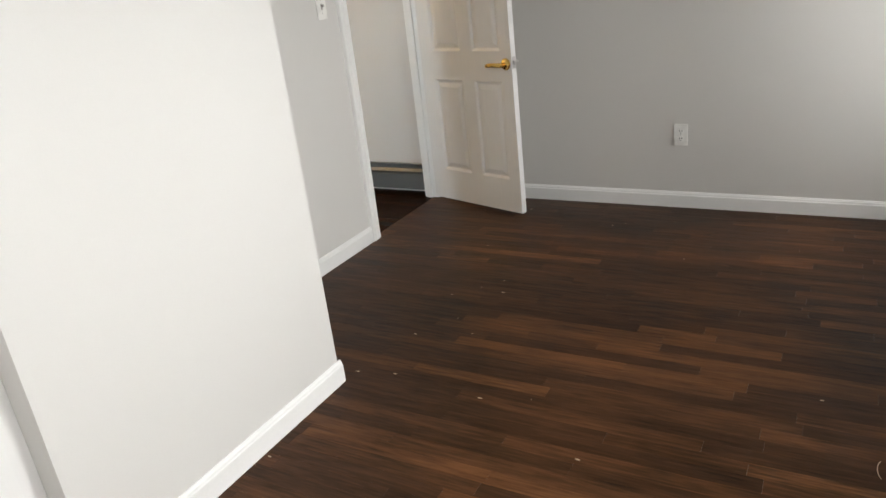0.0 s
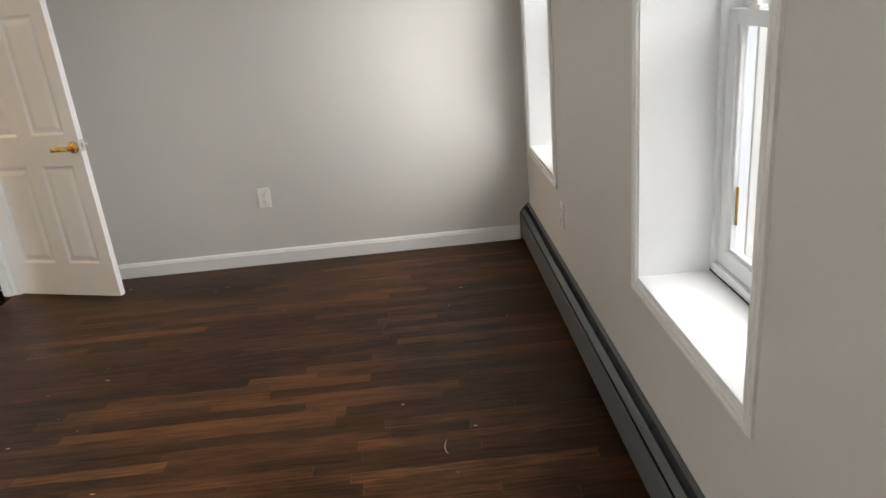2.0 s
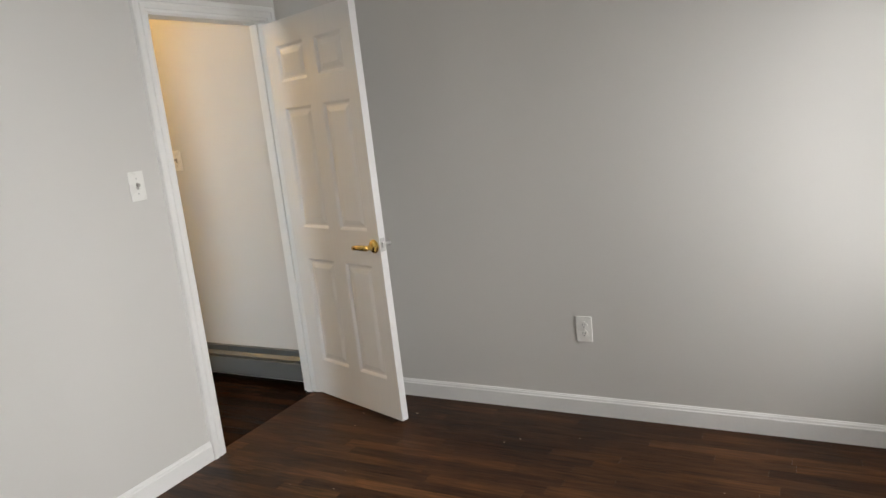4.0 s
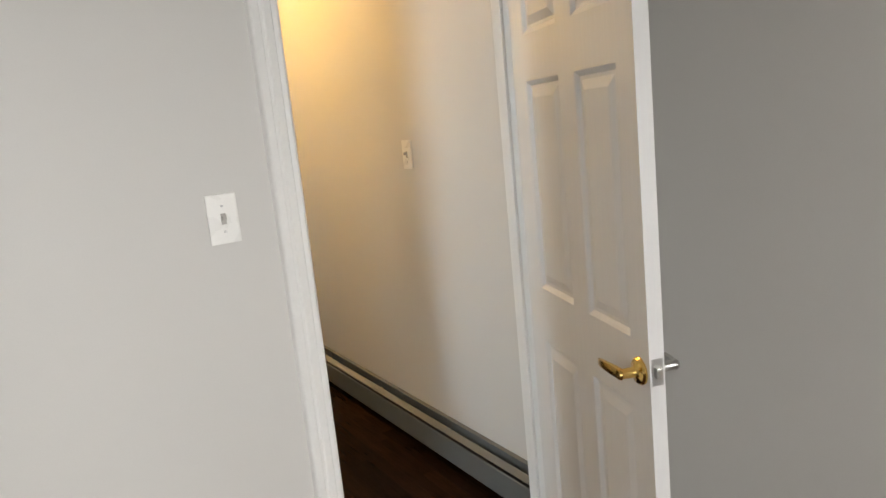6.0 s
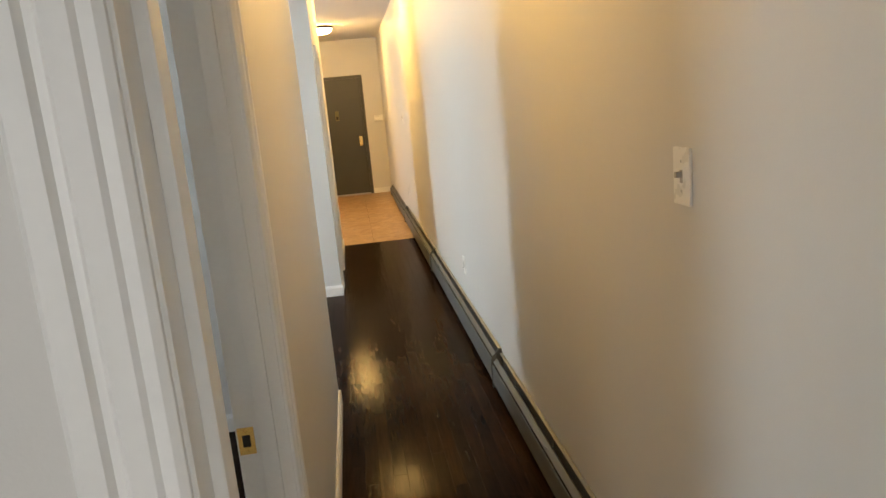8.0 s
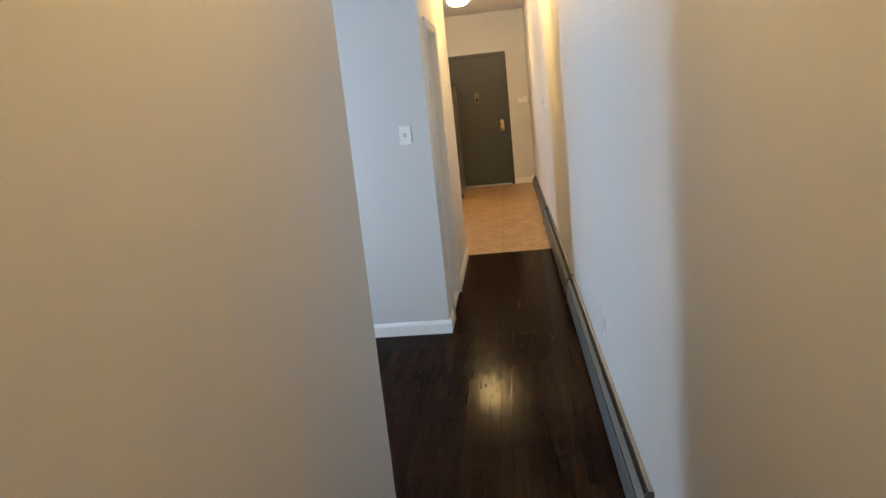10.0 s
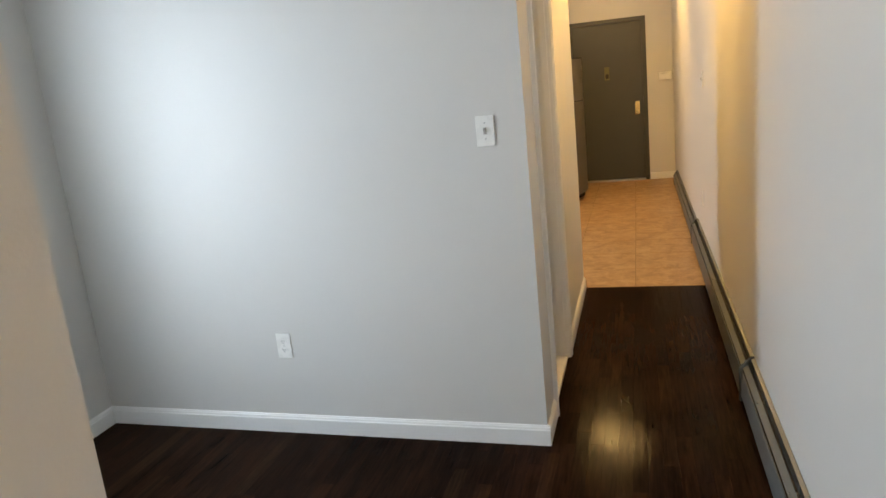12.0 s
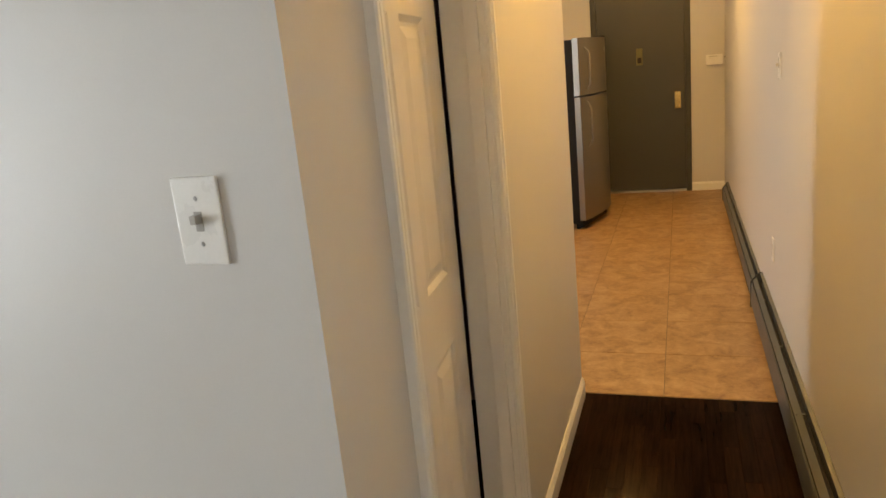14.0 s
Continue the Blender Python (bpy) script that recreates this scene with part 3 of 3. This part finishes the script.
heater(4.9, pose(-0.012, -2.99, 0, 0, 0, 180), "long grey enamelled baseboard heater below the windows", 0.215)
EAST = lambda y: pose(0, y, 0, 0, 0, -90)
heater(2.835, EAST(2.93), "grey enamelled baseboard heater at the hallway's doorway", 0.19, 0.058)
heater(2.735, EAST(5.67), "grey enamelled baseboard heater along the hallway wall", 0.208, 0.054)
heater(2.93, EAST(8.605), "grey enamelled baseboard heater from hallway into kitchen", 0.210, 0.058)
heater(3.05, EAST(11.66), "grey enamelled baseboard heater along the kitchen wall", 0.178, 0.050)


# ---- switches and outlets ----
def plate_thing(name, m, label, kind_of, group):
    """A wall plate in the plane y = 0, facing -y, centred on the origin."""
    root = thing(name, label, kind_of, group, at=m)
    bm = bmesh.new()
    box(bm, -0.0355, 0.0355, -0.006, -0.0005, -0.058, 0.058, 0.0028)
    cover = part("cover_plate", bm, PLASTIC, root)
    if kind_of == "light switch":
        slab("slot", (-0.006, 0.006, -0.0066, -0.0058, -0.013, 0.013), TOGGLE, root)
        bm = bmesh.new()
        box(bm, -0.0045, 0.0045, -0.019, -0.006, -0.002, 0.010, 0.0016)
        part("toggle", bm, TOGGLE, root, "toggle with shade put into its colour")
        zs = (-0.030, 0.030)
    else:
        for z in (-0.0195, 0.0195):
            bm = bmesh.new()
            lathe(bm, [(0.0165, 0), (0.0165, 0.0022)], 24, Matrix.Translation((0, -0.0055, z)) @ pose(0, 0, 0, 90))
            face = part("socket", bm, PLASTIC, root)
            for x in (-0.006, 0.006):
                slab("slot", (x - 0.0012, x + 0.0012, -0.0084, -0.0078, z - 0.002, z + 0.006), DARK, face)
            slab("slot", (-0.002, 0.002, -0.0084, -0.0078, z - 0.011, z - 0.007), DARK, face)
        zs = (0.0,)
    for z in zs:
        bm = bmesh.new()
        lathe(bm, [(0.0032, 0), (0.0022, 0.001)], 10, Matrix.Translation((0, -0.006, z)) @ pose(0, 0, 0, 90))
        part("screw", bm, STEEL, root)
    return root


sw = plate_thing("light_switch", pose(-0.985, 0, 1.242), "white toggle light switch on the grey bedroom wall", "light switch", "light switches")
copy_thing(sw, pose(0, 0.860, 1.283, 0, 0, -90))["label"] = "white toggle light switch on the hallway wall"
copy_thing(sw, SKEW @ pose(-1.008, 5.235, 1.304))["label"] = "white toggle light switch at the wall's corner"
copy_thing(sw, pose(0, 8.01, 1.343, 0, 0, -90))["label"] = "white toggle light switch on the kitchen wall"
copy_thing(sw, pose(0, 12.05, 1.33, 0, 0, -90))["label"] = "white toggle light switch beside the entrance corner"
out = plate_thing("wall_outlet", pose(0, -1.466, 0.403, 0, 0, -90), "white duplex outlet low on the bedroom wall", "outlet", "wall outlets")
copy_thing(out, SKEW @ pose(-2.015, 5.235, 0.425))["label"] = "white duplex outlet above the middle room's baseboard"
copy_thing(out, pose(0, 4.005, 0.420, 0, 0, -90))["label"] = "white duplex outlet above the hallway heater"
copy_thing(out, pose(0, 8.14, 0.467, 0, 0, -90))["label"] = "white duplex outlet above the kitchen heater"
copy_thing(out, pose(-0.965, -2.99, 0.44, 0, 0, 180))["label"] = "white duplex outlet on the window wall"

# ---- entrance ----
frame_root = thing("door_frame", "dark olive steel frame round the entrance door", "door frame", kind="structure")
for nm, d in (("jamb", (-1.295, -1.245, 12.262, 12.42, 0, 2.03)), ("jamb", (-0.372, -0.320, 12.262, 12.42, 0, 2.03)), ("head_jamb", (-1.295, -0.320, 12.262, 12.42, 2.03, 2.078))):
    slab(nm, d, OLIVE, frame_root, bevel=0.005)
entry = thing("door_3", "closed dark olive steel entrance door with brass lock", "door", kind="structure")
slab("door_leaf", (-1.242, -0.375, 12.285, 12.325, 0.022, 2.027), OLIVE, entry, bevel=0.003)
bm = bmesh.new()
box(bm, -0.480, -0.420, 12.277, 12.286, 0.86, 1.03, 0.004)
box(bm, -0.474, -0.426, 12.272, 12.279, 0.95, 1.02, 0.003)
lock = part("lock_plate", bm, BRASS, entry, "bright brass and steel lock plate")
bm = bmesh.new()
lathe(bm, [(0.012, 0), (0.012, 0.02), (0.026, 0.034), (0.028, 0.048), (0.018, 0.058)], 20, Matrix.Translation((-0.45, 12.278, 0.895)) @ pose(0, 0, 0, 90))
part("knob", bm, BRASS, lock, "brass knob", True)
bm = bmesh.new()
lathe(bm, [(0.012, 0), (0.011, 0.012)], 16, Matrix.Translation((-0.45, 12.273, 0.99)) @ pose(0, 0, 0, 90))
part("thumb_turn", bm, BRASS, lock)
bm = bmesh.new()
box(bm, -0.848, -0.785, 12.265, 12.286, 1.325, 1.492, 0.004)
chime = part("door_chime", bm, material("tarnished_brass", (0.17, 0.15, 0.06), rough=0.5, metal=0.3), entry, "tarnished brass viewer box")
slab("chime_grille", (-0.836, -0.797, 12.2625, 12.2655, 1.345, 1.40), BRONZE, chime)
for z in (0.25, 1.05, 1.80):
    bm = bmesh.new()
    lathe(bm, [(0.008, 0), (0.008, 0.11)], 12, Matrix.Translation((-1.243, 12.276, z)))
    part("hinge", bm, OLIVE, entry)
# unseen backing slab, added to close off the gaps round the leaf
slab("gap_backing", (-1.29, -0.325, 12.327, 12.41, 0.0, 2.05), OLIVE, entry)
slab("threshold", (-1.244, -0.373, 12.25, 12.326, 0.0, 0.020), STEEL, entry, "worn metal threshold", 0.004)
bx = thing("intercom_box", "small off-white plastic box fixed beside the door", "intercom")
slab("case", (-0.178, -0.022, 12.225, 12.2795, 1.268, 1.365), PLASTIC, bx, bevel=0.006)
slab("speaker_slot", (-0.150, -0.075, 12.224, 12.226, 1.345, 1.349), TOGGLE, bx)


# ---- refrigerator ----
fr = thing("refrigerator", "stainless two-door refrigerator with black sides in the kitchen", "refrigerator",
           at=Matrix.Translation((-1.205, 10.58, 0)) @ Matrix.Rotation(math.atan2(0.67, 0.155), 4, "Z"))
# local x runs along the front, local y into the body
FW = 0.69
slab("cabinet", (0.004, FW - 0.004, 0.066, 0.70, 0.05, 1.61), BLACK, fr, "black textured cabinet", 0.008)
slab("plinth_grille", (0.02, FW - 0.02, 0.05, 0.08, 0.015, 0.085), BLACK, fr)
for x in (0.05, FW - 0.05):
    for y in (0.10, 0.62):
        bm = bmesh.new()
        lathe(bm, [(0.018, 0), (0.018, 0.055)], 12, Matrix.Translation((x, y, 0)))
        part("foot", bm, BLACK, fr)
for nm, z0, z1 in (("freezer_door", 1.152, 1.62), ("fridge_door", 0.085, 1.138)):
    bm = bmesh.new()
    prof = [(0, 0.062)] + [(FW * i / 12, 0.012 - 0.028 * math.sin(math.pi * i / 12) ** 0.7) for i in range(13)] + [(FW, 0.062)]
    extrude_profile(bm, prof, Matrix.Translation((0, 0, z0)), z1 - z0)
    d = part(nm, bm, STAINLESS, fr, "brushed stainless door", True)
    zs = (1.19, 1.54) if nm == "freezer_door" else (0.72, 1.10)
    bm = bmesh.new()
    n = 12
    loops = []
    for i in range(n + 1):
        s = i / n
        z = zs[0] + (zs[1] - zs[0]) * s
        o = 0.052 * min(1, 5 * min(s + 0.03, 1.03 - s)) ** 0.6
        loops.append([bm.verts.new((0.075 + 0.011 * math.cos(a), -o - 0.008 + 0.009 * math.sin(a), z)) for a in (k * math.pi / 5 for k in range(10))])
    for a, b in zip(loops, loops[1:]):
        for i in range(10):
            bm.faces.new((a[i], a[(i + 1) % 10], b[(i + 1) % 10], b[i]))
    bm.faces.new(loops[0])
    bm.faces.new(loops[-1])
    part("handle", bm, STAINLESS, d, "curved bar handle", True)
    if nm == "freezer_door":
        slab("badge", (FW - 0.075, FW - 0.05, -0.004, 0.004, 1.50, 1.53), STEEL, d, "small bright badge")
bm = bmesh.new()
box(bm, FW - 0.06, FW - 0.01, 0.01, 0.10, 1.61, 1.632, 0.004)
part("hinge_cover", bm, BLACK, fr)


# ---- ceiling lamps ----
def ceiling_lamp(x, y, glow, label):
    root = thing("ceiling_lamp", label, "ceiling light", "hallway ceiling lamps", at=Matrix.Translation((x, y, H)))
    bm = bmesh.new()
    lathe(bm, [(0.155, 0.0), (0.160, -0.012), (0.160, -0.030), (0.150, -0.036), (0.140, -0.036)], 36)
    part("rim", bm, BRONZE, root, "dark bronze rim", True)
    bm = bmesh.new()
    lathe(bm, [(0.140 * math.cos(a), -0.030 - 0.075 * math.sin(a)) for a in (k * math.pi / 16 for k in range(8))] + [(0.004, -0.105)], 36)
    part("glass_dome", bm, glow, root, "lit frosted glass dome", True)
    bm = bmesh.new()
    lathe(bm, [(0.012, -0.104), (0.010, -0.112), (0.004, -0.122)], 14)
    part("finial", bm, BRONZE, root, "", True)
    return root


ceiling_lamp(-0.46, 1.75, GLOWS[0], "lit flush dome lamp with dark rim above the hallway")
ceiling_lamp(-0.47, 6.75, GLOWS[1], "lit flush dome lamp outside the bathroom doorway")
ceiling_lamp(-0.86, 10.15, GLOWS[2], "lit flush dome lamp with dark rim above the kitchen")

# ---- neighbouring house outside the windows ----
house = thing("neighbouring_house", "pale stucco house with a flat roof outside the window", "house")
slab("wall", (-16, 8, -8.3, -8.0, -3.0, 9.0), STUCCO, house)
slab("roof_edge", (-16.1, 8.1, -8.4, -7.85, 9.0, 9.25), MORTAR, house)
# outer jambs of the bedroom windows: peeling white strip, then buff bricks
bm = bmesh.new()
box(bm, -0.10, 0.0, -0.042, 0.0, 0.0, 0.064, 0.003)
brick_me = finish(bm, "brick", BRICK)
for xe in (-2.07, -0.165):
    pier = thing("brick_pier", "buff brick pier with peeling white edge outside window", "pier", "window piers")
    slab("white_edge", (xe, xe + 0.13, -3.337, -3.303, -3.0, 2.9), STUCCO, pier, "peeling white painted edge", 0.003)
    slab("mortar", (xe + 0.006, xe + 0.116, -3.378, -3.338, -3.0, 2.9), MORTAR, pier)
    for k in range(28):
        b = new("brick", brick_me)
        b.location = (xe + 0.10 + (k * 37 % 5) * 0.0008, -3.3385, 0.35 + k * 0.075)
        b.parent = pier

# ---- floors ----
SPAN_Y = (-2.99, 7.436)
PITCH = 0.0572
rng_f = random.Random(11)
LENGTHS = (0.28, 0.40, 0.52, 0.66, 0.80, 0.96, 1.15)
floor = bpy.data.objects["floor"]


def board_verts(x, y, w, d):
    e = 0.0003
    z0, z1 = -0.012, 0.0
    lo = ((x, y), (x + w, y), (x + w, y + d), (x, y + d))
    hi = ((x + e, y + e), (x + w - e, y + e), (x + w - e, y + d - e), (x + e, y + d - e))
    return [(a, b, z0) for a, b in lo] + [(a, b, z1 - 0.0003) for a, b in lo] + [(a, b, z1) for a, b in hi]


BOARD_FACES = [(0, 1, 5, 4), (1, 2, 6, 5), (2, 3, 7, 6), (3, 0, 4, 7), (4, 5, 9, 8), (5, 6, 10, 9), (6, 7, 11, 10), (7, 4, 8, 11), (8, 9, 10, 11)]
shared = {}
rest = {False: ([], []), True: ([], [])}
count = 0
x = 0.0 - PITCH
while x > -5.25:
    y_end = SPAN_Y[1] if x > -3.1 else 0.0
    y = SPAN_Y[0] - rng_f.random() * 0.5
    while y < y_end:
        d = rng_f.choice(LENGTHS)
        if y < 0.03 < y + d and x > -3.1:
            d = 0.03 - y
        y0, y1 = max(y, SPAN_Y[0]), min(y + d, y_end)
        y += d
        if y1 - y0 < 0.01:
            continue
        w, ln = PITCH - 0.0002, y1 - y0 - 0.0003
        if -2.9 < x < -0.05 and -2.9 < y0 < -0.7 and count < 300:
            key = round(ln, 4)
            if key not in shared:
                me = bpy.data.meshes.new("floor_board")
                me.from_pydata(board_verts(0, 0, w, ln), [], BOARD_FACES)
                me.materials.append(OAK)
                shared[key] = me
            ob = new("floor_board", shared[key])
            ob.location = (x, y0, 0)
            ob.parent = floor
            count += 1
        else:
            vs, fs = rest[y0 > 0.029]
            k = len(vs)
            vs += board_verts(x, y0, w, ln)
            fs += [tuple(i + k for i in f) for f in BOARD_FACES]
    x -= PITCH
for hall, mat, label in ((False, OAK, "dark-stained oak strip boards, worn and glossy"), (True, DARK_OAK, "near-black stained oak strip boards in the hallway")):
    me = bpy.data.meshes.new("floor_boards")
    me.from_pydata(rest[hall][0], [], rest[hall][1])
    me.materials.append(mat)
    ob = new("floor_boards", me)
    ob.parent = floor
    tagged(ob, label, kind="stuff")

tagged(slab("tile_bed", (WX, 0.0, 7.438, 12.28, -0.0119, -0.003), GROUT), "brown grout bed under the kitchen tiles", "floor", kind="structure")
TS, TJ = 0.462, 0.0035
shared = {}
for i in range(-6, 2):
    for j in range(-2, 10):
        x0, x1 = max(-0.507 + i * TS + TJ / 2, WX), min(-0.507 + (i + 1) * TS - TJ / 2, 0.0)
        y0, y1 = max(7.905 + j * TS + TJ / 2, 7.44), min(7.905 + (j + 1) * TS - TJ / 2, 12.279)
        if x1 - x0 < 0.01 or y1 - y0 < 0.01:
            continue
        key = (round(x1 - x0, 4), round(y1 - y0, 4))
        if key not in shared:
            bm = bmesh.new()
            box(bm, 0, key[0], 0, key[1], -0.008, 0.0, 0.0015)
            shared[key] = finish(bm, "tile", TILE)
        ob = new("tile", shared[key])
        ob.location = (x0, y0, 0.0)
        ob.parent = bpy.data.objects["tile_bed"]

# ---- crumbs and shavings left on the boards ----
rng_d = random.Random(5)
bm = bmesh.new()
for k in range(46):
    cx, cy = rng_d.uniform(-3.0, -0.2), rng_d.uniform(-2.85, -0.3)
    r = rng_d.uniform(0.0012, 0.0035)
    made = bmesh.ops.create_icosphere(bm, subdivisions=1, radius=r)["verts"]
    st = rng_d.uniform(1.0, 4.0)
    for v in made:
        v.co = Vector((cx + v.co.x, cy + v.co.y * st, 0.0004 + r * 0.5 + v.co.z * 0.5))
tagged(part("floor_debris", bm, material("pale_wood_crumb", (0.42, 0.34, 0.25), rough=0.8)), "pale wood crumbs scattered on the dark boards", "debris", kind="stuff")
bm = bmesh.new()
loops = []
for i in range(11):
    a = radians(-50 + 10 * i)
    px, py = -1.975 + 0.048 * math.sin(a), -2.385 + 0.022 * math.cos(a)
    loops.append([bm.verts.new((px, py + 0.0013 * c, 0.0018 + 0.0013 * d)) for c, d in ((1, 0), (0, 1), (-1, 0), (0, -1))])
for a, b in zip(loops, loops[1:]):
    for i in range(4):
        bm.faces.new((a[i], a[(i + 1) % 4], b[(i + 1) % 4], b[i]))
tagged(part("wood_shaving", bm, bpy.data.materials["pale_wood_crumb"]), "thin curled wood shaving lying on the floor", "shaving")
